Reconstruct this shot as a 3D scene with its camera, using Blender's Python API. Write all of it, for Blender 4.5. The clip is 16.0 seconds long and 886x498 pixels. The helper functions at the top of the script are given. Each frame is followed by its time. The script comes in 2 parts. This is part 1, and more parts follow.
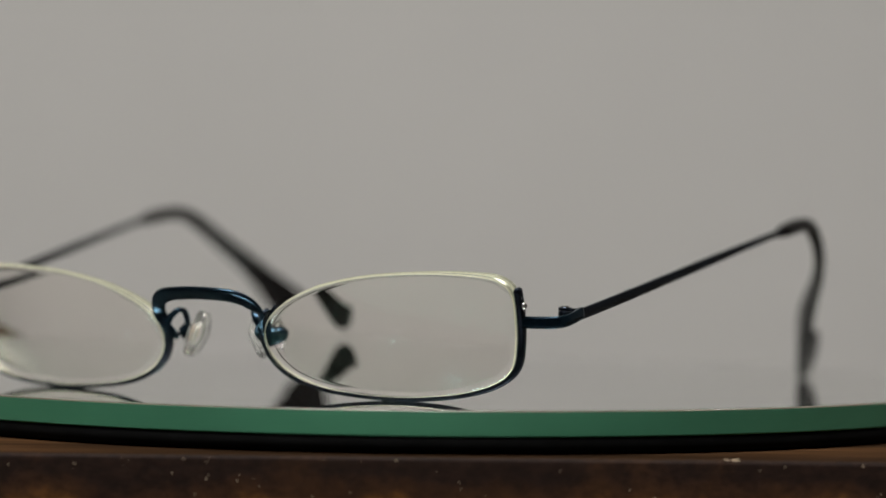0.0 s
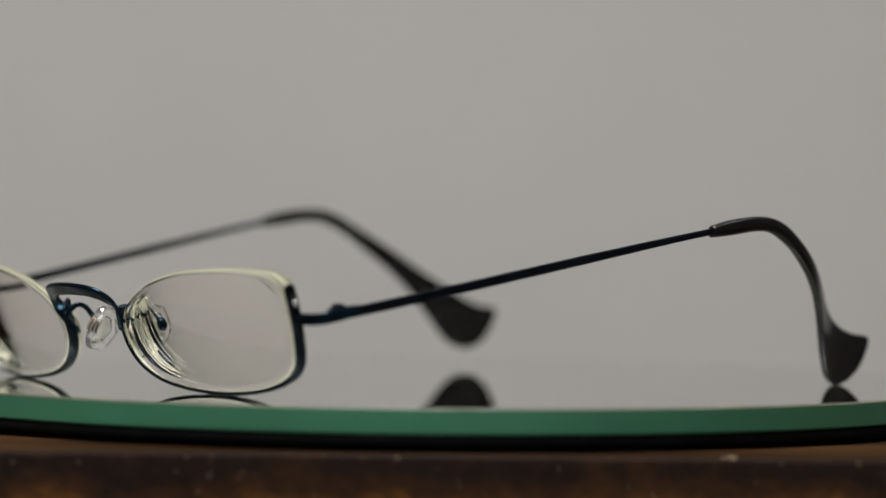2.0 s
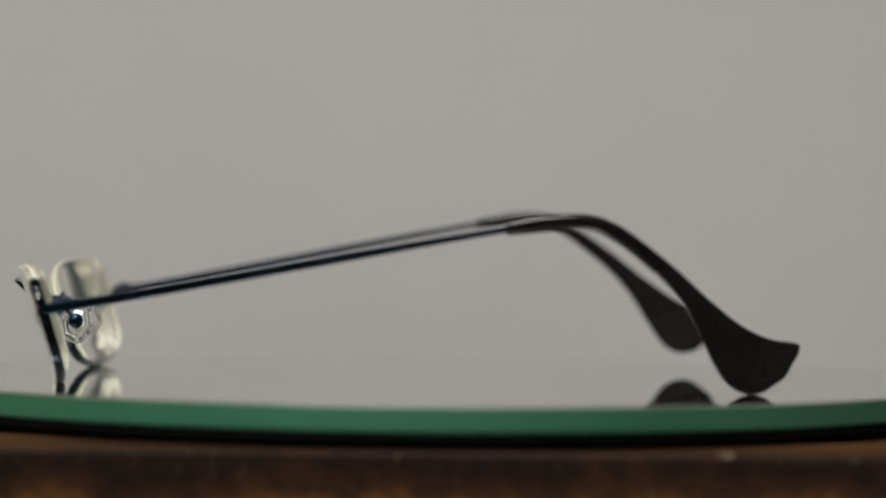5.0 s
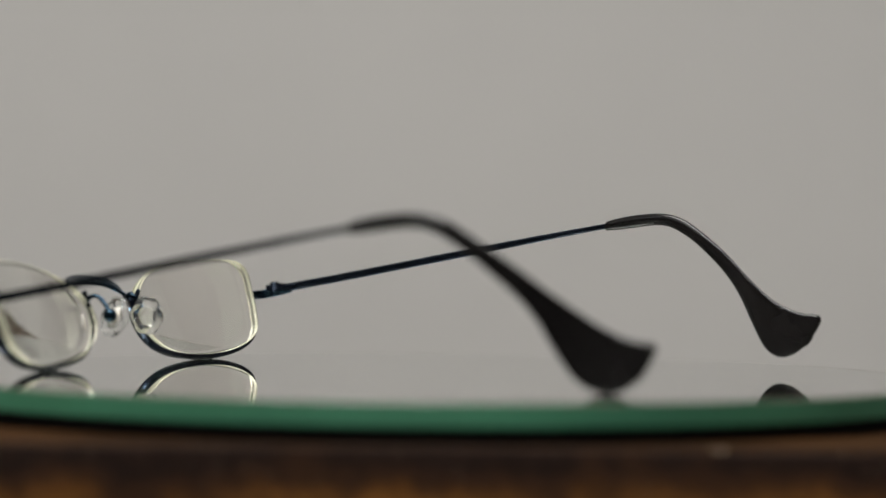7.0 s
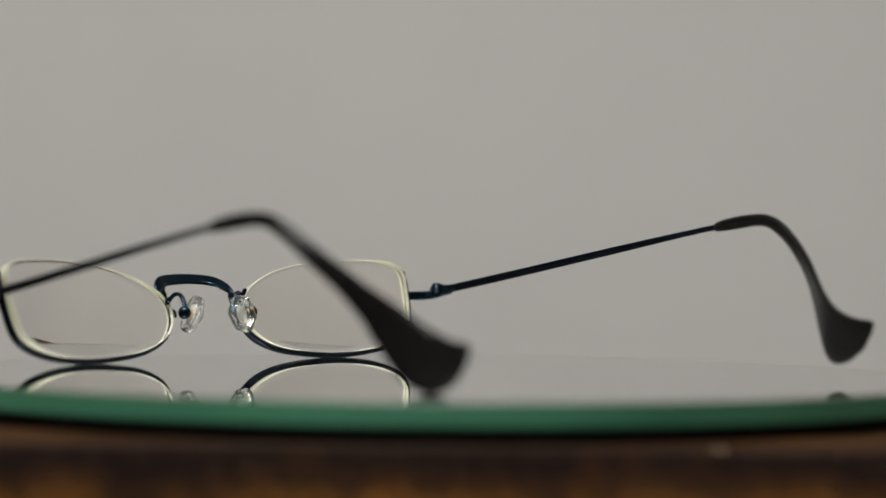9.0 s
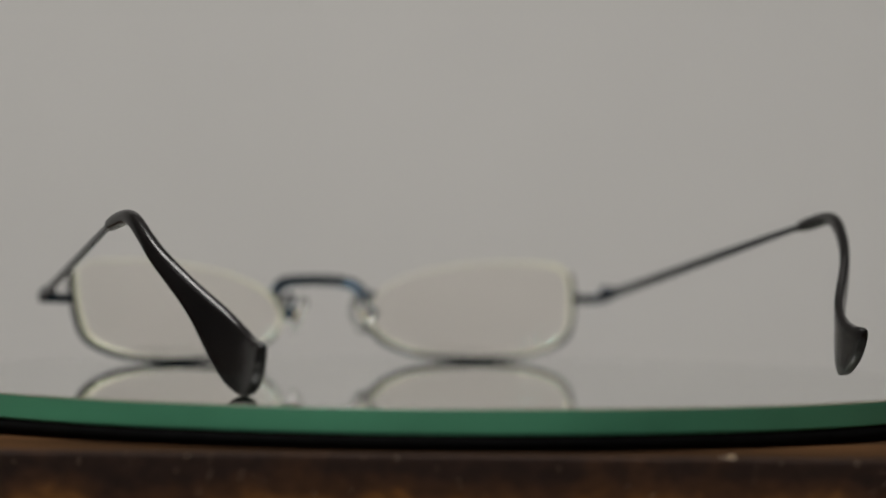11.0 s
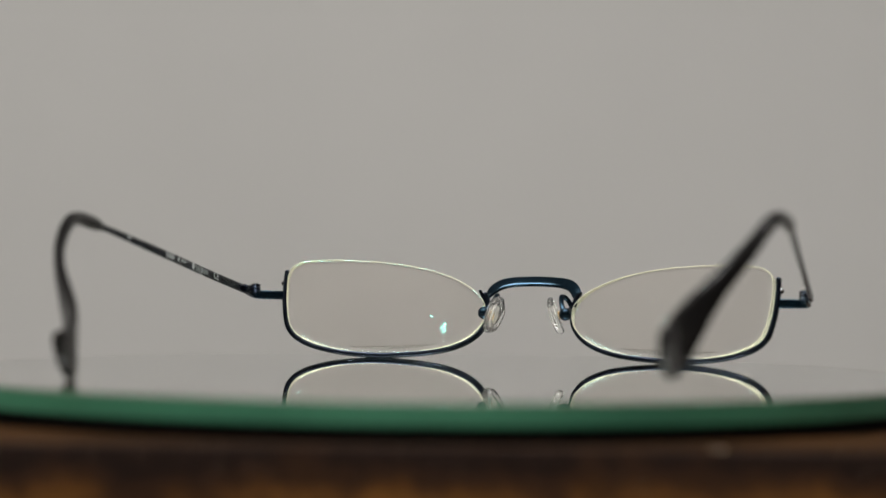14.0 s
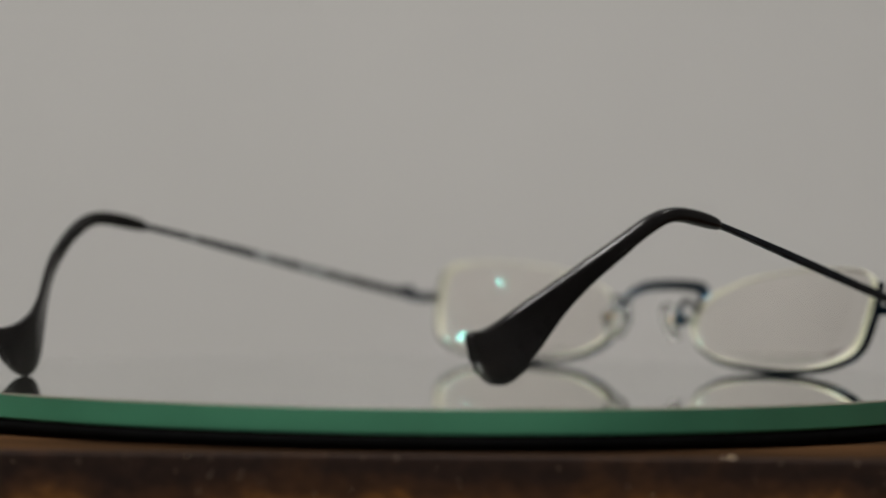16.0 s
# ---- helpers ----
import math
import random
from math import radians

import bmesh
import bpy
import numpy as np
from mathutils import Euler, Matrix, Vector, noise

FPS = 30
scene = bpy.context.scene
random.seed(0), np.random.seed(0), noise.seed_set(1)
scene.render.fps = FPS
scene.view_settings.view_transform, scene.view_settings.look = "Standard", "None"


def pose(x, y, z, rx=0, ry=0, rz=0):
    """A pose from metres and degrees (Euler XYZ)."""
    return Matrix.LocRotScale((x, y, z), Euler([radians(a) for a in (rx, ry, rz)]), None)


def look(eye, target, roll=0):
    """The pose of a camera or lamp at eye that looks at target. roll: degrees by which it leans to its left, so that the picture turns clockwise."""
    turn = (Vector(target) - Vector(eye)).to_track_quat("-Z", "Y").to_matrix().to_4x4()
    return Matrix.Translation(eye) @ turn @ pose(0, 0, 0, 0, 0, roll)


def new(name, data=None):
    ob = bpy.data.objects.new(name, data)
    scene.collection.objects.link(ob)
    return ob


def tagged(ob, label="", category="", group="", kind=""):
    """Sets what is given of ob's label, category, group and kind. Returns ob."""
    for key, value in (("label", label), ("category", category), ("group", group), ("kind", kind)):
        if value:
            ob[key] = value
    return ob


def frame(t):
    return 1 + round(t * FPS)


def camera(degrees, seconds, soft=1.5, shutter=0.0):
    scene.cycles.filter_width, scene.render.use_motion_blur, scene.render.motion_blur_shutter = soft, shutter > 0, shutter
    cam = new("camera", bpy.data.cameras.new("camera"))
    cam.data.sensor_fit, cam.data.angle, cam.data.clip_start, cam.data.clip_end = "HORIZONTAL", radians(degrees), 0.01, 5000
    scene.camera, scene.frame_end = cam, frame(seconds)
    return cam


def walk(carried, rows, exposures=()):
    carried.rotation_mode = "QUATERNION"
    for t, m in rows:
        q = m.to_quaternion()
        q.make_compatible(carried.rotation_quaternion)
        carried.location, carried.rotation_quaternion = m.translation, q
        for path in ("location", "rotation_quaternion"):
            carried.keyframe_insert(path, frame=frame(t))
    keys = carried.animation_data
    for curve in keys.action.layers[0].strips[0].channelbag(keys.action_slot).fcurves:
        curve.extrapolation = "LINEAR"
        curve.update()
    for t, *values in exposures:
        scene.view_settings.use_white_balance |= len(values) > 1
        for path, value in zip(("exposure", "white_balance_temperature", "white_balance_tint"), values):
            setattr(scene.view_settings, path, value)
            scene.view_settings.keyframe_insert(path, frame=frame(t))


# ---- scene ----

# Metres; the origin is the middle of the turntable's glass, z = 0 its upper face.
# A pair of spectacles turns on a small mirrored glass turntable at the front edge of a dark wooden stand.

# ---- camera: fixed tripod, with the few millimetres by which its focusing shifts the view ----
cam = camera(16.67, 16.0)
EYE = Vector((0.00226, -0.60438, 0.029314))
AIM = Vector((0.0, math.cos(radians(0.303)), -math.sin(radians(0.303))))
BREATH = [(0.0, 0.0), (1.4, 0.0), (2.0, 5.5), (2.4, 7.5), (2.5, 11.0), (2.6, 22.5), (3.0, 23.4), (3.4, 22.8), (3.5, 10.0), (4.0, 6.2),
          (4.4, 6.0), (6.1, 24.0), (6.5, 24.3), (7.0, 24.8), (7.2, 23.5), (7.4, 12.5), (7.5, 9.5), (7.8, 2.5), (8.0, 1.5), (8.5, 4.0), (9.0, 25.8),
          (9.4, 25.8), (11.2, 6.0), (11.5, 17.5), (12.0, 27.0), (13.0, 28.0), (14.0, 27.0), (14.5, 26.0), (15.0, 22.9), (15.2, 8.0),
          (15.5, 6.4), (16.0, 6.2)]
walk(cam, [(t, look(EYE - AIM * d * 0.001, EYE + AIM, 0.617)) for t, d in BREATH],
     [(t, 0.0 + 0.09 * d / 26) for t, d in BREATH])
# what the camera is focused on slides from the near to the far side of the turntable and back
focus = tagged(new("focus_mark"), kind="structure")
cam.data.dof.use_dof = True
cam.data.dof.focus_object = focus
cam.data.dof.aperture_fstop = 9.0

# ---- light: assumed overhead panel, an added front fill, small spots fitted to lens glints ----
world = bpy.data.worlds.new("world")
scene.world = world
world.use_nodes = True
world.node_tree.nodes["Background"].inputs["Color"].default_value = (0.9, 0.95, 1.0, 1)
world.node_tree.nodes["Background"].inputs["Strength"].default_value = 0.02


def area_lamp(name, eye, target, size, watts, colour):
    data = bpy.data.lights.new(name, "AREA")
    data.shape, data.size, data.energy, data.color = "DISK", size, watts, colour
    lamp = new(name, data)
    lamp.matrix_world = look(eye, target)
    return lamp


area_lamp("unseen_overhead_light", (-0.30, -0.25, 2.27), (-0.1, 0.3, 0), 1.2, 73, (1.0, 0.985, 0.95))
# fill added further forward to brighten the wood front and green edge
area_lamp("unseen_overhead_light", (-0.12, -0.86, 2.27), (0.0, 0.1, 0), 0.5, 16, (1.0, 0.985, 0.95))
area_lamp("small_overhead_light", (0.35, -2.10, 2.27), (0, 0, 0), 0.075, 0.8, (1.0, 0.985, 0.95))
area_lamp("small_overhead_light", (-1.90, -1.62, 2.27), (0, 0, 0), 0.135, 2.7, (1.0, 0.985, 0.95))
area_lamp("small_overhead_light", (-1.88, -2.04, 2.27), (0, 0, 0), 0.07, 0.6, (1.0, 0.985, 0.95))
area_lamp("small_overhead_light", (-3.55, -2.55, 2.27), (0, 0, 0), 0.135, 3.7, (0.95, 0.98, 1.0))
# extra lamp added at the back right, not fitted to any glint
area_lamp("small_overhead_light", (1.33, 0.49, 2.27), (0, 0, 0), 0.14, 8, (1.0, 0.985, 0.95))


# ---- materials ----
def material(name):
    m = bpy.data.materials.new(name)
    m.use_nodes = True
    nt = m.node_tree
    return m, nt, nt.nodes["Principled BSDF"]


def noise_node(nt, scale, detail=4.0, rough=0.55, stretch=(1, 1, 1)):
    tc, mp, nz = (nt.nodes.new(k) for k in ("ShaderNodeTexCoord", "ShaderNodeMapping", "ShaderNodeTexNoise"))
    mp.inputs["Scale"].default_value = stretch
    nz.inputs["Scale"].default_value, nz.inputs["Detail"].default_value, nz.inputs["Roughness"].default_value = scale, detail, rough
    nt.links.new(tc.outputs["Object"], mp.inputs["Vector"])
    nt.links.new(mp.outputs["Vector"], nz.inputs["Vector"])
    return nz.outputs["Fac"]


def ramp(nt, fac, stops):
    r = nt.nodes.new("ShaderNodeValToRGB")
    while len(r.color_ramp.elements) < len(stops):
        r.color_ramp.elements.new(0.5)
    for e, (p, c) in zip(r.color_ramp.elements, stops):
        e.position, e.color = p, (*c, 1)
    nt.links.new(fac, r.inputs["Fac"])
    return r.outputs["Color"]


def bump(nt, bsdf, fac, strength, distance):
    b = nt.nodes.new("ShaderNodeBump")
    b.inputs["Strength"].default_value, b.inputs["Distance"].default_value = strength, distance
    nt.links.new(fac, b.inputs["Height"])
    nt.links.new(b.outputs["Normal"], bsdf.inputs["Normal"])


def simple(name, colour, rough, metal=0.0, vary=0.15, scale=300.0, relief=0.0, ior=1.5, spec=0.5):
    m, nt, b = material(name)
    lo, hi = [tuple(max(0.0, min(1.0, c * (1 + s * vary))) for c in colour) for s in (-1, 1)]
    fac = noise_node(nt, scale)
    nt.links.new(ramp(nt, fac, [(0.3, lo), (0.7, hi)]), b.inputs["Base Color"])
    b.inputs["Roughness"].default_value, b.inputs["Metallic"].default_value, b.inputs["IOR"].default_value = rough, metal, ior
    b.inputs["Specular IOR Level"].default_value = spec
    if relief:
        bump(nt, b, noise_node(nt, scale * 4), 0.3, relief)
    return m


WALL = simple("painted_wall", (0.606, 0.594, 0.577), 0.8, vary=0.03, scale=2.5)
CEILING = simple("grey_ceiling", (0.35, 0.345, 0.34), 0.8, vary=0.05, scale=3)
DARKWALL = simple("dim_wall", (0.17, 0.165, 0.16), 0.8, vary=0.1, scale=3)
FLOOR = simple("pale_floor", (0.45, 0.43, 0.41), 0.5, vary=0.2, scale=8)
BLUE = simple("blue_anodised_metal", (0.012, 0.031, 0.050), 0.12, 0.85, vary=0.35, scale=160, relief=0.00001)
DARKBLUE = simple("dark_blue_metal", (0.014, 0.020, 0.032), 0.22, 0.85, vary=0.4, scale=140, relief=0.00001)
BLACK = simple("black_acetate", (0.008, 0.007, 0.007), 0.21, vary=0.3, scale=90, relief=0.000004, spec=0.3)
PLATTER = simple("black_rubber", (0.004, 0.004, 0.004), 0.7, vary=0.3, scale=200, spec=0.05)
CORE = simple("silvered_pad_core", (0.72, 0.70, 0.65), 0.25, 0.5, vary=0.15, scale=900, relief=0.00005)
BRASS = simple("brass_clip", (0.62, 0.42, 0.20), 0.3, 1.0, vary=0.15, scale=500)
STEEL = simple("bright_steel", (0.50, 0.49, 0.47), 0.22, 1.0, vary=0.1, scale=400)
INK = simple("white_print", (0.50, 0.52, 0.53), 0.5, vary=0.1, scale=500)
EDGE = simple("ground_green_glass_edge", (0.083, 0.305, 0.178), 0.4, vary=0.12, scale=26, relief=0.00001)
# the brown reflection in the polished arris is put in as base colour
ARRIS = simple("arris_brown_reflection", (0.13, 0.105, 0.08), 0.3, vary=0.3, scale=60)
SPECK = simple("pale_dust", (0.45, 0.36, 0.24), 0.8, vary=0.3, scale=600)


def clear_material(name, ior, tint, gloss=(1, 1, 1), spec=0.5, milk=0.0):
    m, nt, b = material(name)
    b.inputs["Base Color"].default_value = (*tint, 1)
    b.inputs["Roughness"].default_value, b.inputs["IOR"].default_value = 0.0, ior
    b.inputs["Transmission Weight"].default_value = 1.0 - milk
    b.inputs["Specular Tint"].default_value, b.inputs["Specular IOR Level"].default_value = (*gloss, 1), spec
    return m


LENS = clear_material("coated_lens", 1.6, (0.99, 1.0, 0.955), (0.11, 0.5, 0.425), 0.09)
PAD = clear_material("clear_silicone", 1.5, (0.99, 0.99, 0.98), milk=0.03)
PLATE = clear_material("coated_plate_glass", 1.52, (0.965, 0.995, 0.95))
PLATE.node_tree.nodes["Principled BSDF"].inputs["Metallic"].default_value = 0.5


def lens_edge_material(name, clear, rough, glassy):
    m, nt, b = material(name)
    nt.links.new(ramp(nt, noise_node(nt, 500), [(0.3, (0.74, 0.73, 0.57)), (0.7, (0.84, 0.83, 0.67))]), b.inputs["Base Color"])
    b.inputs["Roughness"].default_value = rough
    b.inputs["Transmission Weight"].default_value = glassy
    # ground plastic lets half of the light seep through
    seep, mix = nt.nodes.new("ShaderNodeBsdfTranslucent"), nt.nodes.new("ShaderNodeMixShader")
    seep.inputs["Color"].default_value = (0.84, 0.83, 0.63, 1)
    mix.inputs["Fac"].default_value = clear
    nt.links.new(b.outputs["BSDF"], mix.inputs[1])
    nt.links.new(seep.outputs["BSDF"], mix.inputs[2])
    nt.links.new(mix.outputs["Shader"], nt.nodes["Material Output"].inputs["Surface"])
    return m


LENS_EDGE = lens_edge_material("frosted_lens_bevel", 0.4, 0.4, 0.1)
LENS_SIDE = lens_edge_material("satin_lens_side", 0.35, 0.22, 0.75)


def mirror_material():
    m, nt, b = material("silvered_back")
    b.inputs["Base Color"].default_value = (0.97, 0.985, 0.965, 1)
    b.inputs["Metallic"].default_value, b.inputs["Roughness"].default_value = 1.0, 0.01
    return m


MIRROR = mirror_material()


def wood_material():
    m, nt, b = material("dark_stained_wood")
    blotch = noise_node(nt, 34, 8, 0.66)
    grain = noise_node(nt, 700, 6, 0.75, (0.6, 1, 1))
    # darker along the upper edge; the rust-brown grows stronger towards the bottom
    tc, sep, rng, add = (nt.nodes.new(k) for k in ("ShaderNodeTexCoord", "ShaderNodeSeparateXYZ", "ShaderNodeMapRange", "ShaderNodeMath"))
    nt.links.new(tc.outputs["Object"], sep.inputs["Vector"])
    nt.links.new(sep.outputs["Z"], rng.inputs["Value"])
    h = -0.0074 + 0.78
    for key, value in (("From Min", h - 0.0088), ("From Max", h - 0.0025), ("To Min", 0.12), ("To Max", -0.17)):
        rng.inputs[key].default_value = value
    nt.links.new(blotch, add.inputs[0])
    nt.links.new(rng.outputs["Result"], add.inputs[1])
    mix = nt.nodes.new("ShaderNodeMix")
    mix.data_type, mix.blend_type = "RGBA", "MULTIPLY"
    mix.inputs["Factor"].default_value = 0.75
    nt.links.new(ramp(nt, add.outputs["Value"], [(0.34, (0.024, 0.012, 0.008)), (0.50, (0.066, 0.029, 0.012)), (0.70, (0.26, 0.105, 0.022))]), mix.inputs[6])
    nt.links.new(ramp(nt, grain, [(0.36, (0.35, 0.33, 0.32)), (0.62, (1.1, 1.1, 1.1))]), mix.inputs[7])
    nt.links.new(mix.outputs[2], b.inputs["Base Color"])
    b.inputs["Roughness"].default_value, b.inputs["Specular IOR Level"].default_value = 0.68, 0.12
    bump(nt, b, grain, 0.5, 0.0003)
    return m


def worn_material():
    m, nt, b = material("worn_wood_top")
    grain = noise_node(nt, 60, 6, 0.65, (0.2, 1.5, 1))
    nt.links.new(ramp(nt, grain, [(0.3, (0.011, 0.006, 0.003)), (0.5, (0.026, 0.013, 0.006)), (0.72, (0.075, 0.036, 0.015))]), b.inputs["Base Color"])
    b.inputs["Roughness"].default_value, b.inputs["Specular IOR Level"].default_value = 0.9, 0.02
    bump(nt, b, grain, 0.3, 0.0003)
    return m


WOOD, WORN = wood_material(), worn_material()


# ---- mesh helpers: shapes are written in millimetres ----
def part(name, bm, mat, parent=None, label="", smooth=True, scale=0.001):
    if scale != 1:
        bmesh.ops.scale(bm, vec=(scale,) * 3, verts=bm.verts)
    bmesh.ops.recalc_face_normals(bm, faces=bm.faces)
    me = bpy.data.meshes.new(name)
    bm.to_mesh(me)
    bm.free()
    for mt in (mat if isinstance(mat, (list, tuple)) else (mat,)):
        me.materials.append(mt)
    for p in me.polygons:
        p.use_smooth = smooth
    ob = new(name, me)
    if parent:
        ob.parent = parent
    return tagged(ob, label) if label else ob


def box(bm, x0, x1, y0, y1, z0, z1, bevel=0.0, seg=2):
    vs = bmesh.ops.create_cube(bm, size=1)["verts"]
    for v in vs:
        v.co = Vector(((x0 + x1) / 2 + v.co.x * (x1 - x0), (y0 + y1) / 2 + v.co.y * (y1 - y0), (z0 + z1) / 2 + v.co.z * (z1 - z0)))
    if bevel:
        es = list({e for v in vs for e in v.link_edges})
        bmesh.ops.bevel(bm, geom=es, offset=bevel, segments=seg, affect="EDGES", profile=0.5)
    return bm


def rings(bm, loops, closed=False, caps=True):
    """Skin a row of equally long vertex loops."""
    vs = [[bm.verts.new(p) for p in lp] for lp in loops]
    n = len(vs[0])
    for a, b in zip(vs, vs[1:] + ([vs[0]] if closed else [])):
        for i in range(n):
            bm.faces.new((a[i], a[(i + 1) % n], b[(i + 1) % n], b[i]))
    if caps and not closed:
        bm.faces.new(vs[0][::-1])
        bm.faces.new(vs[-1])
    return bm


def section(a, b, power=3.0, count=14):
    """A rounded section with half sizes a and b."""
    out = []
    for i in range(count):
        t = 2 * math.pi * i / count
        c, s = math.cos(t), math.sin(t)
        out.append((a * math.copysign(abs(c) ** (2 / power), c), b * math.copysign(abs(s) ** (2 / power), s)))
    return out


def sweep(bm, path, sizes, side, power=3.0, count=14, round_ends=True):
    """Sweep a rounded section along a path; side(i) is the direction of half size a."""
    loops = []
    for i, p in enumerate(path):
        t = (path[min(i + 1, len(path) - 1)] - path[max(i - 1, 0)]).normalized()
        s = side(i)
        s = (s - t * s.dot(t)).normalized()
        n = t.cross(s)
        a, b = sizes(i) if callable(sizes) else sizes
        loops.append([p + s * x + n * y for x, y in section(a, b, power, count)])
    if round_ends:
        for end, nxt in ((0, 1), (-1, -2)):
            c = path[end]
            out = (path[end] - path[nxt]).normalized()
            a, b = sizes(0 if end == 0 else len(path) - 1) if callable(sizes) else sizes
            tip = [c + (q - c) * 0.55 + out * min(a, b) * 0.6 for q in loops[end]]
            loops = [tip] + loops if end == 0 else loops + [tip]
    return rings(bm, loops)


def spline(pts, per=8, closed=False):
    """Catmull-Rom through the points."""
    pts = [Vector(p) for p in pts]
    n, out = len(pts), []
    for i in range(n if closed else n - 1):
        if closed:
            a, b, c, d = pts[i - 1], pts[i], pts[(i + 1) % n], pts[(i + 2) % n]
        else:
            a, b, c, d = pts[max(i - 1, 0)], pts[i], pts[i + 1], pts[min(i + 2, n - 1)]
        for k in range(per):
            t = k / per
            out.append(0.5 * (2 * b + (c - a) * t + (2 * a - 5 * b + 4 * c - d) * t * t + (3 * b - a - 3 * c + d) * t ** 3))
    return out if closed else out + [pts[-1]]


def ball(bm, centre, r, flat=(1, 1, 1), u=14, v=9):
    vs = bmesh.ops.create_uvsphere(bm, u_segments=u, v_segments=v, radius=r)["verts"]
    for q in vs:
        q.co = Vector(centre) + Vector((q.co.x * flat[0], q.co.y * flat[1], q.co.z * flat[2]))
    return bm


def lathe(bm, profile, count=256):
    """Turn an open profile of (radius, z) round the z axis; closed at both ends on the axis."""
    rows = [[bm.verts.new((r * math.cos(2 * math.pi * i / count), r * math.sin(2 * math.pi * i / count), z)) for i in range(count)] for r, z in profile]
    for a, b in zip(rows, rows[1:]):
        for i in range(count):
            bm.faces.new((a[i], a[(i + 1) % count], b[(i + 1) % count], b[i]))
    return bm, rows


# ---- the room: only the north wall is in view ----
X0, X1, Y0, Y1, Z0, Z1 = -4.6, 2.4, -3.6, 2.4, -0.78, 2.35


def slab(name, x0, x1, y0, y1, z0, z1, mat):
    return tagged(part(name, box(bmesh.new(), x0, x1, y0, y1, z0, z1), mat, smooth=False, scale=1), kind="structure")


# unseen floor, kept pale to bounce light up the north wall
tagged(slab("floor", X0, X1, Y0, Y1, Z0 - 0.1, Z0, FLOOR), "unseen pale grey floor that bounces light")
tagged(slab("ceiling", X0, X1, Y0, Y1, Z1, Z1 + 0.1, CEILING), "grey painted ceiling")
tagged(slab("wall_north", X0 - 0.1, X1 + 0.1, Y1, Y1 + 0.1, Z0 - 0.1, Z1 + 0.1, WALL), "plain warm grey painted wall")
# unseen walls, their grey chosen for what metal, tips and lenses reflect
tagged(slab("wall_south", X0 - 0.1, X1 + 0.1, Y0 - 0.1, Y0, Z0 - 0.1, Z1 + 0.1, DARKWALL), "unseen mid grey wall toned for reflections")
tagged(slab("wall_west", X0 - 0.1, X0, Y0, Y1, Z0 - 0.1, Z1 + 0.1, DARKWALL), "unseen mid grey wall toned for reflections")
tagged(slab("wall_east", X1, X1 + 0.1, Y0, Y1, Z0 - 0.1, Z1 + 0.1, DARKWALL), "unseen mid grey wall toned for reflections")


# ---- the stand under the turntable ----
TOP = -0.0074


def stand():
    ob = tagged(new("wooden_stand"), "dark-stained worn wooden stand with a rubbed front edge", "stand")
    ob.location = (0, 0.07, Z0)
    h = TOP - Z0

    def at(name, bm, mat, label=""):
        return part(name, bm, mat, ob, label, smooth=False, scale=1)
    # top board: its upper face is worn and streaked, its front edge mottled, darker near the top
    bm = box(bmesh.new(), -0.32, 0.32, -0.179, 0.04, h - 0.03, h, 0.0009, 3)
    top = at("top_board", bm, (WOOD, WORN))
    for p in top.data.polygons:
        p.use_smooth = True
        if p.normal.z > 0.9:
            p.material_index = 1
    for sx in (-1, 1):
        for sy in (-1, 1):
            bm = box(bmesh.new(), sx * 0.28 - 0.02, sx * 0.28 + 0.02, sy * 0.08 - 0.09, sy * 0.08 - 0.05, 0, h - 0.03, 0.003)
            at("leg", bm, WOOD)
    return ob


stand()


# ---- the turntable ----
def turntable():
    ob = tagged(new("turntable"), "round mirrored glass turntable with green edge and black base", "turntable")
    ob.location = (0, 0, 0)
    bm, rows = lathe(bmesh.new(), [(103.6, -4.2), (103.6, 0.0)])
    bm.faces.new(rows[0])
    bm.faces.new(rows[-1])
    plate = part("glass_plate", bm, PLATE, ob, "clear polished glass plate", smooth=False)
    plate.visible_shadow = False
    bm, rows = lathe(bmesh.new(), [(103.7, -4.4), (104.8, -4.4), (104.86, -4.4), (105.05, -4.22), (105.05, -4.15), (105.05, -0.3), (105.05, -0.24), (104.88, -0.06), (104.8, -0.03), (103.7, -0.03)])
    for i in range(256):
        bm.faces.new((rows[-1][i], rows[-1][(i + 1) % 256], rows[0][(i + 1) % 256], rows[0][i]))
    # upper chamfer takes the brown painted reflection
    for f in bm.faces:
        if f.calc_center_median().z > -0.23:
            f.material_index = 1
    part("glass_edge", bm, (EDGE, ARRIS), ob, "green ground glass edge")
    bm, rows = lathe(bmesh.new(), [(103.6, -4.4), (103.6, -4.24)])
    bm.faces.new(rows[0])
    bm.faces.new(rows[-1])
    part("mirror_backing", bm, MIRROR, ob, "silvered mirror back", smooth=False)
    bm, rows = lathe(bmesh.new(), [(104.4, -7.0), (104.9, -6.8), (105.0, -5.9), (104.9, -4.8), (104.3, -4.45)])
    bm.faces.new(rows[0])
    bm.faces.new(rows[-1])
    part("black_base", bm, PLATTER, ob, "matt black base disc")
    bm, rows = lathe(bmesh.new(), [(100, -7.4), (100, -7.0)], 96)
    bm.faces.new(rows[0])
    bm.faces.new(rows[-1])
    part("foot", bm, PLATTER, ob, smooth=False)
    return ob


# ---- the spectacles: u across, v back towards the ear tips, w up; millimetres ----
YAW = 1.86
MID = (0.95, -74.3)
MIDDLE = (36.0, 11.6)
OPTIC = (34.0, 15.5)
TILT, FACE = 0.33, 0.12
R_FRONT, R_BACK, T_MID = 200.0, 76.0, 0.9

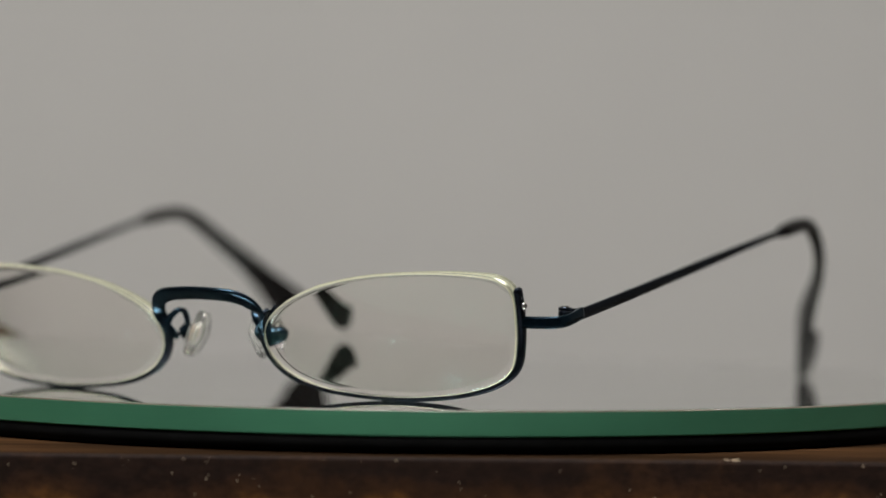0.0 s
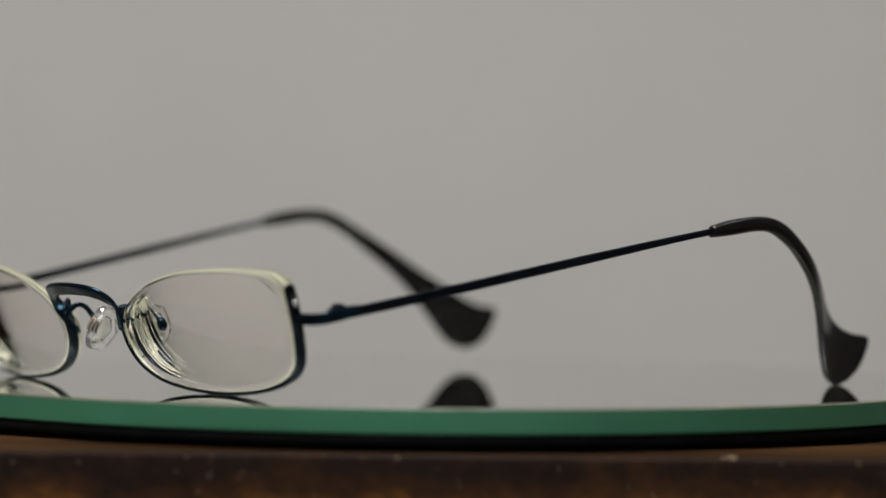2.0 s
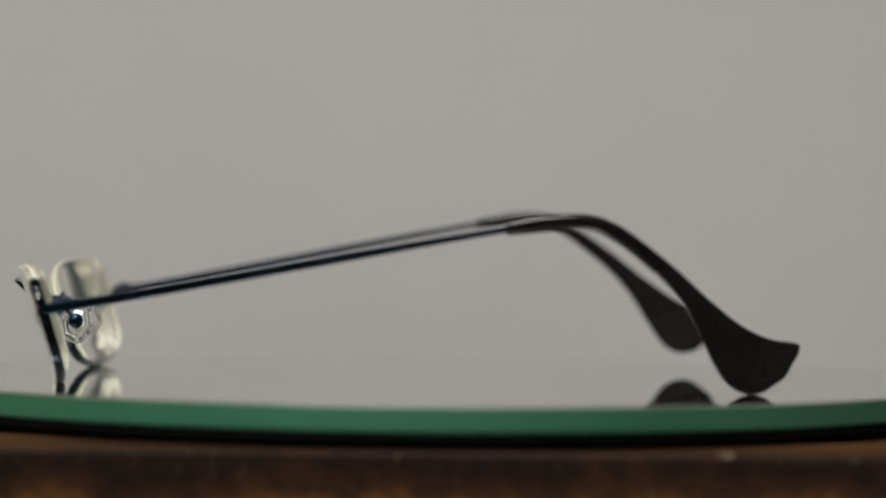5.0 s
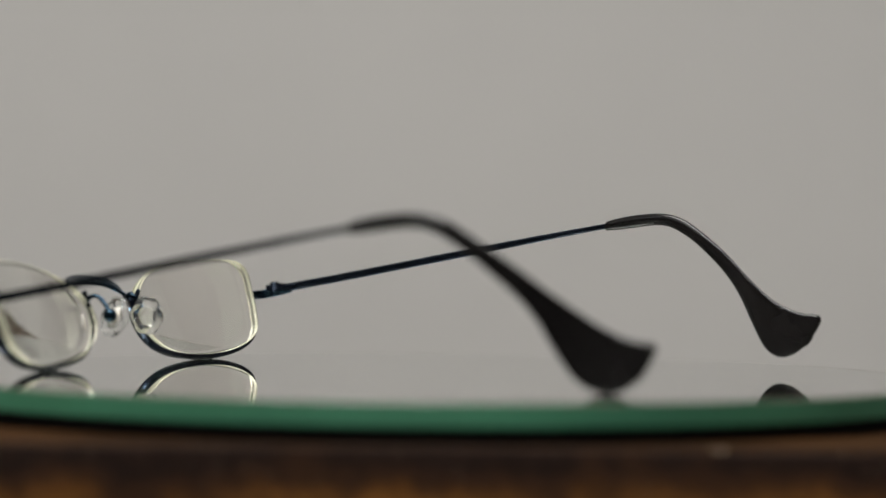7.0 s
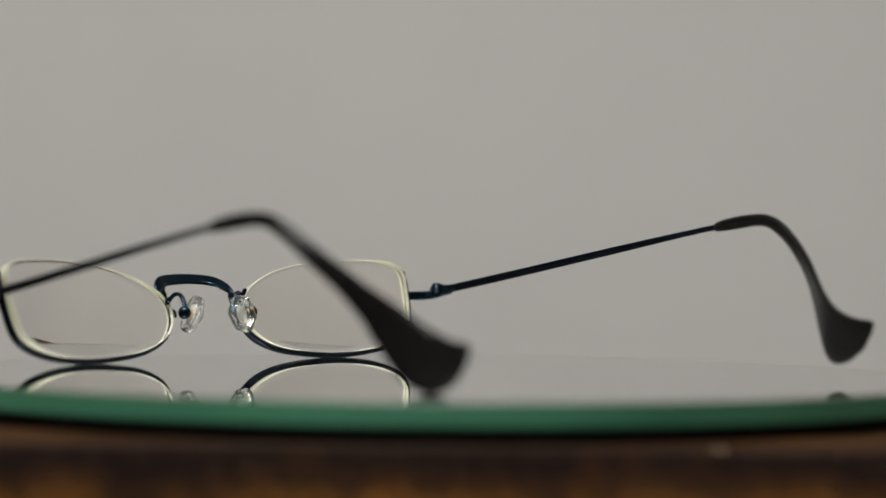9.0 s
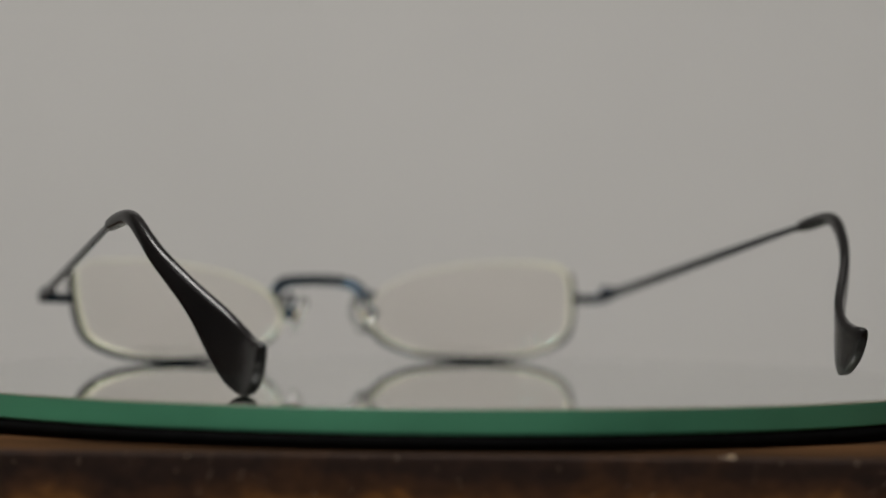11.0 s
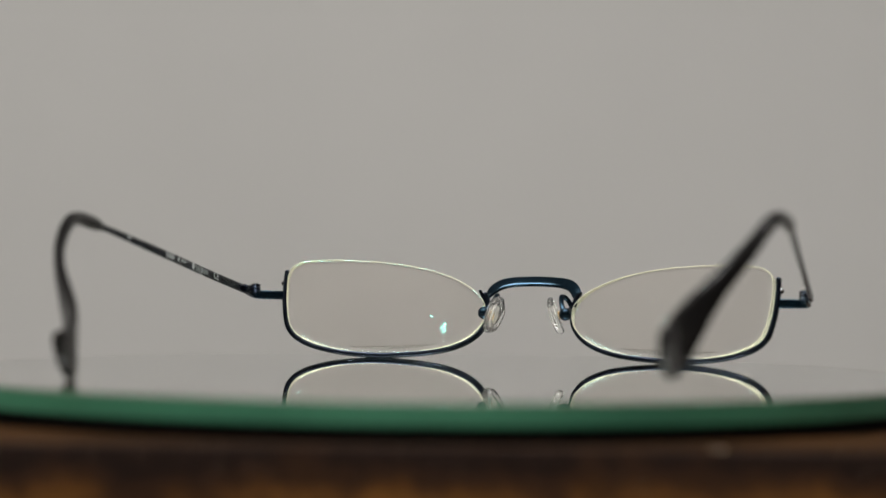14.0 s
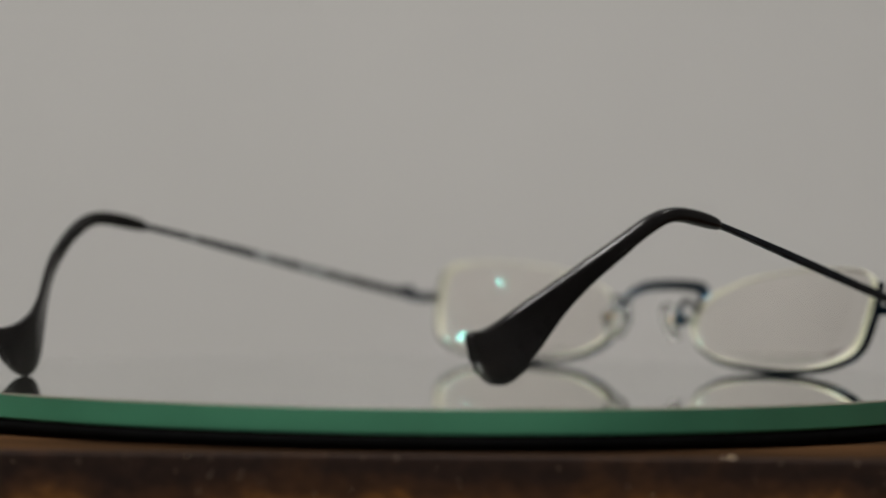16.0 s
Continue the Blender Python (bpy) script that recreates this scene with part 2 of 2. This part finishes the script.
# outline of one lens from its upper outer corner, over the top to the nose, back along the bottom
OUTLINE = [(58.2, 18.8), (56.6, 20.9), (53.3, 21.9), (44.7, 22.4), (34.2, 21.9), (26.3, 20.6), (20.5, 18.9), (14.8, 16.1),
           (11.6, 13.1), (10.7, 10.2), (11.6, 7.0), (14.6, 4.2), (20.0, 2.1), (28.0, 0.9), (37.0, 0.6), (46.0, 1.4), (52.6, 3.2),
           (56.3, 5.9), (57.8, 10.5), (58.3, 15.0)]


def front(u, w):
    """Depth of the lens's front face."""
    r2 = (u - MIDDLE[0]) ** 2 + (w - MIDDLE[1]) ** 2
    return (20 - w) * TILT + (u - 59) * FACE + r2 / (2 * R_FRONT) - 2.2


def thick(u, w):
    r2 = (u - OPTIC[0]) ** 2 + (w - OPTIC[1]) ** 2
    return T_MID + r2 / 2 * (1 / R_BACK - 1 / R_FRONT)


def lens(side, ob):
    outline = spline([(a, b, 0) for a, b in OUTLINE], 6, True)
    c = Vector((*MIDDLE, 0))
    n, steps = len(outline), 14
    back = Vector((-FACE, 1, TILT)).normalized()
    bm = bmesh.new()

    def put(p, depth):
        q = Vector((p.x, front(p.x, p.y), p.y)) + back * depth
        return bm.verts.new((side * q.x, q.y, q.z))

    def inset(i, d):
        t = (outline[(i + 1) % n] - outline[i - 1]).normalized()
        return outline[i] + Vector((-t.y, t.x, 0)) * d
    faces = []
    for rear in (0, 1):
        mid = put(c, rear * thick(c.x, c.y))
        rows = []
        for k in range(1, steps + 1):
            ring = [c + (inset(i, 0.2) - c) * (k / steps) for i in range(n)]
            rows.append([put(p, rear * thick(p.x, p.y)) for p in ring])
        for i in range(n):
            bm.faces.new((mid, rows[0][i], rows[0][(i + 1) % n]))
        for a, b in zip(rows, rows[1:]):
            for i in range(n):
                bm.faces.new((a[i], b[i], b[(i + 1) % n], a[(i + 1) % n]))
        faces.append(rows[-1])
    # ground edge with a small chamfer on either side and a groove round the middle
    chain = [faces[0], [put(p, 0.2) for p in outline], [put(p, 0.36 * thick(p.x, p.y)) for p in outline],
             [put(inset(i, 0.22), 0.45 * thick(p.x, p.y)) for i, p in enumerate(outline)], [put(inset(i, 0.22), 0.57 * thick(p.x, p.y)) for i, p in enumerate(outline)],
             [put(p, 0.66 * thick(p.x, p.y)) for p in outline], [put(p, thick(p.x, p.y) - 0.2) for p in outline], faces[1]]
    for slot, a, b in zip((1, 2, 1, 1, 1, 2, 1), chain, chain[1:]):
        for i in range(n):
            bm.faces.new((a[i], a[(i + 1) % n], b[(i + 1) % n], b[i])).material_index = slot
    lo = part("lens", bm, (LENS, LENS_EDGE, LENS_SIDE), ob, "clear coated lens with pale frosted edge")
    for p in lo.data.polygons:
        p.use_smooth = p.material_index == 0
    lo.visible_shadow = False
    return lo


def rim(side, ob):
    pts = [(58.85, 19.2), (58.9, 15.2), (58.4, 10.4), (56.9, 5.6), (53.0, 2.7), (46.2, 0.85), (37.0, 0.02), (28.0, 0.35), (19.8, 1.5), (14.2, 3.7),
           (11.1, 6.7), (10.1, 10.2), (10.7, 13.4), (11.3, 14.6)]
    path = [Vector((side * p.x, front(p.x, p.y) + 1.1, p.y)) for p in spline([(a, b + 0.6, 0) for a, b in pts], 7)]
    return part("rim", sweep(bmesh.new(), path, (1.0, 0.6), lambda i: Vector((0, 1, 0.25)), 3.2), DARKBLUE, ob, "dark blue metal half rim under the lens")


def bridge(ob):
    half = [(10.7, -2.9, 12.4), (10.7, -4.2, 14.3), (10.0, -5.7, 16.0), (8.5, -7.3, 17.3), (6.3, -8.4, 17.95), (3.4, -8.9, 18.2)]
    pts = [(-u, v, w) for u, v, w in half] + [(0, -9.0, 18.3)] + half[::-1]
    path = spline(pts, 6)

    def size(i):
        k = math.sin(math.pi * i / (len(path) - 1))
        return (1.0 + 0.5 * min(1.0, 1.25 * k) ** 1.3, 0.42)
    br = part("bridge", sweep(bmesh.new(), path, size, lambda i: Vector((0, -0.85, 0.75)), 5.0, 18), BLUE, ob, "blue metal ribbon bridge")
    for side in (-1, 1):
        # the ribbon's end curls down behind the rim
        curl = spline([(side * 10.6, -3.4, 13.4), (side * 9.6, -3.0, 12.2), (side * 9.0, -2.2, 11.0), (side * 9.5, -1.2, 10.2)], 5)
        part("bridge_curl", sweep(bmesh.new(), curl, (0.85, 0.32), lambda i: Vector((0.2, -0.85, 0.75)), 4.0), BLUE, br)
        spur = spline([(side * 10.9, -2.4, 12.6), (side * 11.3, -2.2, 14.4), (side * 12.1, -2.0, 16.0)], 4)
        part("rim_spur", sweep(bmesh.new(), spur, lambda i: (0.8 - 0.04 * i, 0.4), lambda i: Vector((0, 1, 0.2)), 3.0), DARKBLUE, br)
    return br


def nose_pad(side, ob):
    arm = spline([(side * 10.3, -3.1, 11.3), (side * 9.1, -3.4, 13.6), (side * 8.0, -2.4, 15.0), (side * 7.8, -0.7, 14.7), (side * 8.5, 1.4, 12.9), (side * 9.5, 2.7, 11.3)], 7)
    part("pad_arm", sweep(bmesh.new(), arm, (0.58, 0.46), lambda i: Vector((0.9, 0.2, 0.1)), 2.4, 12), BLUE, ob)
    turn = Euler((radians(-8), radians(side * -19), radians(side * -12))).to_matrix().to_4x4()
    place = Matrix.Translation((side * 7.35, 2.8, 10.6)) @ turn
    bm = bmesh.new()
    n, loops = 36, []
    for x, k in ((-0.55, 0.30), (-0.6, 0.55), (-0.95, 0.70), (-1.0, 0.84), (-0.65, 0.97), (0.0, 1.0), (0.6, 0.95), (0.95, 0.80), (1.0, 0.66), (0.6, 0.52), (0.55, 0.28)):
        loop = []
        for i in range(n):
            c, d = math.cos(2 * math.pi * i / n), math.sin(2 * math.pi * i / n)
            # softly scalloped outline
            k1 = k * (1 + 0.05 * k * math.cos(12 * math.pi * i / n))
            loop.append(Vector((x + 0.25 * c * c, 3.6 * k1 * c, 4.5 * k1 * d)))
        loops.append(loop)
    rings(bm, loops)
    for v in bm.verts:
        v.co.x *= -side
    bmesh.ops.transform(bm, matrix=place, verts=bm.verts)
    pad = part("nose_pad", bm, PAD, ob, "clear silicone nose pad", smooth=False)
    pad.visible_shadow = False
    part("pad_mount", ball(bmesh.new(), (side * 9.7, 3.0, 11.0), 1.5, (1, 1, 1), 18, 12), BLUE, pad, "small round dark metal pad mount")
    bm = box(bmesh.new(), -0.7, 0.7, -0.6, 0.6, -0.9, 0.9, 0.2)
    bmesh.ops.transform(bm, matrix=Matrix.Translation((side * 8.4, 2.9, 10.8)) @ turn, verts=bm.verts)
    part("pad_clip", bm, BRASS, pad, "tiny brass clip behind the pad")
    bm = ball(bmesh.new(), (0, 0, 0), 1.0, (0.34, 1.5, 2.3), 12, 8)
    bmesh.ops.transform(bm, matrix=place, verts=bm.verts)
    part("pad_core", bm, CORE, pad, "bright metal core inside the pad", smooth=False)


def end_piece(side, ob):
    v0 = front(58.9, 15.2) + 1.1
    path = spline([(side * 58.9, v0, 14.3), (side * 62.0, v0 - 0.1, 14.3), (side * 64.8, v0 + 0.3, 14.35), (side * 66.2, v0 + 1.6, 14.6), (side * 66.5, v0 + 4.0, 15.1),
                   (side * 66.55, v0 + 7.6, 15.95)], 6)
    ep = part("end_piece", sweep(bmesh.new(), path, (1.05, 0.5), lambda i: Vector((0, 0, 1)), 4.0), BLUE, ob, "blue metal end piece")
    part("rim_screw", ball(bmesh.new(), (side * 59.6, front(58.9, 17.2) + 1.1, 17.1), 0.62), STEEL, ob, "small steel rim screw")
    for w in (18.4, 17.3, 16.3):
        part("rivet", ball(bmesh.new(), (side * 59.35, front(58.9, w) + 1.0, w), 0.28, (0.8, 1, 1), 8, 6), STEEL, ob)
    return ep


# outline of the ear tip: its upper and its lower edge, back and up in millimetres from the hinge
TIP = [((205, 101), (205, 136)), ((250, 88), (250, 132)), ((310, 77), (310, 124)), ((380, 71), (375, 116)), ((436, 77), (426, 121)), ((488, 98), (470, 143)),
       ((540, 135), (520, 178)), ((597, 182), (571, 225)), ((656, 235), (621, 275)), ((710, 290), (665, 330)), ((768, 345), (700, 390)),
       ((825, 392), (725, 450)), ((880, 423), (755, 515)), ((930, 438), (785, 562)), ((965, 441), (820, 588)), ((983, 452), (852, 597)),
       ((978, 478), (890, 588)), ((958, 515), (925, 560))]
REACH, RISE = 78.6, 14.9


# how far the ear tip bends in towards the head, by its way back from its start; one tip is bent more sharply than the other
AT = (0, 6, 12, 16, 20, 26, 32, 36, 40, 45, 50, 56)
BENT = {1: (0, 0.45, 1.0, 1.4, 2.0, 3.5, 7.0, 10.8, 14.6, 16.9, 17.4, 17.6), -1: (0, 0.45, 1.3, 2.2, 3.5, 6.2, 10.4, 14.2, 17.7, 19.3, 19.5, 19.6)}


def bend_table(side):
    at = np.arange(-15, 80, 0.5)
    raw = np.interp(at, AT, BENT[side])
    kernel = np.exp(-0.5 * (np.arange(-9, 9.1, 0.5) / 3.0) ** 2)
    return at[18:-18], np.convolve(raw, kernel / kernel.sum(), "valid")


def temple(side, pitch, yaw, hinge, heel, size_of_tip, ob):
    bends = bend_table(side)
    path = spline([(0, -1.2, -0.4), (0, 1.6, 0.05), (0, 20, 3.4), (0, 50, 9.1), (0, 70, 12.85), (0, REACH + 3, RISE - 0.05)], 6)

    def size(i):
        k = path[i].y / REACH
        return (0.97 - 0.12 * max(0.0, min(1.0, k / 0.6)) - 0.22 * max(0.0, min(1.0, (k - 0.62) / 0.3)), 0.5 + 0.1 * max(0.0, min(1.0, (k - 0.62) / 0.3)))
    tm = part("temple", sweep(bmesh.new(), path, size, lambda i: Vector((0, 0, 1)), 4.0), DARKBLUE, ob, "thin dark blue metal temple arm")
    tm.matrix_basis = pose(hinge[0] * 0.001, hinge[1] * 0.001, hinge[2] * 0.001, pitch, 0, yaw)
    # the black ear tip
    loops = []
    upper, lower = [spline([(pair[j][0] + j * heel * math.exp(-0.5 * ((n - 12) / 1.3) ** 2), pair[j][1], 0) for n, pair in enumerate(TIP)], 3) for j in (0, 1)]
    for i, (u, l) in enumerate(zip(upper, lower)):
        k = i / 3
        pu, pl = [(REACH + (x - 205) * 0.0695 * (0.32 + 0.68 * size_of_tip), 30.6 - (y - 111) * 0.063 * size_of_tip) for x, y, _ in (u, l)]
        c = Vector((0, (pu[0] + pl[0]) / 2, (pu[1] + pl[1]) / 2))
        h = Vector((0, (pu[0] - pl[0]) / 2, (pu[1] - pl[1]) / 2))
        wide = 1.25 if k < 7 else max(1.1, 1.25 - 0.03 * (k - 6))
        if i == 0:
            wide = 1.0
        loop = []
        for a, b in section(1.0, 1.0, 2.4 + 2.4 * max(0.0, min(1.0, (k - 6) / 5)), 28):
            q = c + h * a
            loop.append(Vector((side * (-float(np.interp(q.y - REACH, *bends)) + b * wide), q.y, q.z - 15.8)))
        loops.append(loop)
    for end, k, d in ((0, 0.7, -0.25), (-1, 0.85, 0.12), (-1, 0.75, 0.12), (-1, 0.5, 0.06)):
        mid = sum(loops[end], Vector()) / 28
        extra = [mid + (q - mid) * k + Vector((0, d, -0.8 * d if end else 0)) for q in loops[end]]
        loops = [extra] + loops if end == 0 else loops + [extra]
    part("ear_tip", rings(bmesh.new(), loops), BLACK, tm, "black plastic ear tip ending in a wide paddle")
    # hinge on the inner side, with its screw on top
    bm = bmesh.new()
    for z0, z1 in ((-1.0, -0.35), (-0.28, 0.42), (0.49, 1.1)):
        bmesh.ops.create_cone(bm, cap_ends=True, segments=18, radius1=1.15, radius2=1.15, depth=z1 - z0, matrix=Matrix.Translation((-side * 1.6, -1.9, (z0 + z1) / 2)))
    box(bm, min(-side * 0.3, -side * 1.5), max(-side * 0.3, -side * 1.5), -1.9, 3.2, -0.7, 0.9, 0.2)
    box(bm, min(-side * 0.2, -side * 1.5), max(-side * 0.2, -side * 1.5), -4.2, -1.9, -0.9, 0.5, 0.2)
    part("hinge", bm, DARKBLUE, tm, "small dark barrel hinge")
    bm = bmesh.new()
    bmesh.ops.create_cone(bm, cap_ends=True, segments=14, radius1=0.7, radius2=0.6, depth=0.3, matrix=Matrix.Translation((-side * 1.6, -1.9, 1.2)))
    part("hinge_screw", bm, STEEL, tm, "steel hinge screw head", smooth=False)
    return tm


def lettering(tm, side):
    """White print on the inner face of one temple."""
    def at(y):
        return Vector((-side * 0.54, y, 0.19 * y - 0.35))
    slope = math.degrees(math.atan(0.19))
    for word, y in (("CE", 18.6), ("belgium", 26.6)):
        cu = bpy.data.curves.new("print", "FONT")
        cu.body, cu.size, cu.align_x, cu.align_y = word, 0.0023, "CENTER", "CENTER"
        tmp = new("print", cu)
        me = bpy.data.meshes.new_from_object(tmp)
        bpy.data.objects.remove(tmp)
        me.materials.append(INK)
        ob = new("printed_word", me)
        ob.parent = tm
        tagged(ob, "small white printed word " + word)
        p = at(y) * 0.001
        ob.matrix_basis = Matrix.Translation(p) @ Euler((0, 0, radians(-90 * side))).to_matrix().to_4x4() @ pose(0, 0, 0, 90, 0, 0) @ pose(0, 0, 0, 0, 0, -slope)
    def bar(name, y, w, h, up=0.0):
        bm = box(bmesh.new(), -side * 0.56 - 0.02, -side * 0.56 + 0.02, y - w / 2, y + w / 2, 0.19 * y - 0.35 - h / 2 + up, 0.19 * y - 0.35 + h / 2 + up)
        part(name, bm, INK, tm, smooth=False)
    bm = ball(bmesh.new(), at(31.4), 0.75, (0.08, 1, 1), 12, 6)
    part("printed_emblem", bm, INK, tm, "round white printed emblem")
    for y, w, h in ((36.2, 1.4, 0.3), (37.8, 1.2, 0.4), (39.4, 0.8, 0.8)):
        bar("printed_bar", y, w, h)
    for y in (42.2, 43.3, 44.4, 45.5):
        bar("printed_bar", y, 0.75, 1.1)
    bar("printed_bar", 64.8, 1.3, 0.6)


def spectacles():
    ob = tagged(new("spectacles"), "blue metal half-rim spectacles with open temples on turntable glass", "glasses")
    for side in (1, -1):
        lens(side, ob)
        rim(side, ob)
        nose_pad(side, ob)
        end_piece(side, ob)
    bridge(ob)
    turn = pose(MID[0] * 0.001, MID[1] * 0.001, 0, 0, 0, YAW)
    for o in ob.children:
        o.matrix_basis = turn @ o.matrix_basis
    a = temple(1, 0.0, -1.6, (67.0, -63.6, 15.8), 0, 1.0, ob)
    temple(-1, 0.65, 8.0, (-66.6, -69.0, 16.2), 10, 0.965, ob)
    lettering(a, 1)
    return ob


table, glasses = turntable(), spectacles()


# ---- small flakes on the front edge of the stand ----
def flakes():
    rnd = random.Random(4)
    bm = bmesh.new()
    for i in range(70):
        x = rnd.uniform(-95, 95)
        z = -7.9 - rnd.random() ** 1.5 * 7
        r = rnd.uniform(0.05, 0.16)
        ball(bm, (x, -109.0, z), r, (rnd.uniform(0.8, 1.8), 0.5, rnd.uniform(0.6, 1.2)), 6, 4)
    ball(bm, (50.6, -108.4, -7.5), 0.45, (1.8, 0.7, 0.5), 8, 5)
    ball(bm, (49.2, -108.3, -7.45), 0.28, (1.8, 0.7, 0.5), 8, 5)
    tagged(part("dust_flakes", bm, SPECK), "pale dust and chips on the wooden front edge", "dust", kind="stuff")


flakes()


# ---- what turns ----
def motions():
    turns = [(0.0, 329.53), (0.5, 323.5), (1.0, 317.5), (1.5, 311.4), (2.0, 305.3), (2.5, 299.3), (3.0, 293.2), (3.5, 287.1), (4.0, 281.0), (6.5, 251.5),
             (7.0, 245.6), (7.5, 239.7), (8.0, 233.7), (8.5, 227.9), (9.0, 222.0), (11.5, 192.0), (12.0, 186.0), (12.5, 179.95), (13.0, 173.85),
             (13.5, 167.8), (14.0, 161.95), (14.5, 156.1), (15.0, 150.25), (15.5, 144.45), (16.0, 138.5)]
    # where the focus runs ahead of or behind the shift of the view
    ahead = {3.5: 6.0, 11.5: 9.0, 15.0: 25.5}
    walk(focus, [(t, pose(0, -0.085 + 0.0059 * ahead.get(t, d), 0.02)) for t, d in BREATH])
    for thing in (table, glasses):
        walk(thing, [(t, pose(0, 0, 0, 0, 0, a)) for t, a in turns])


motions()
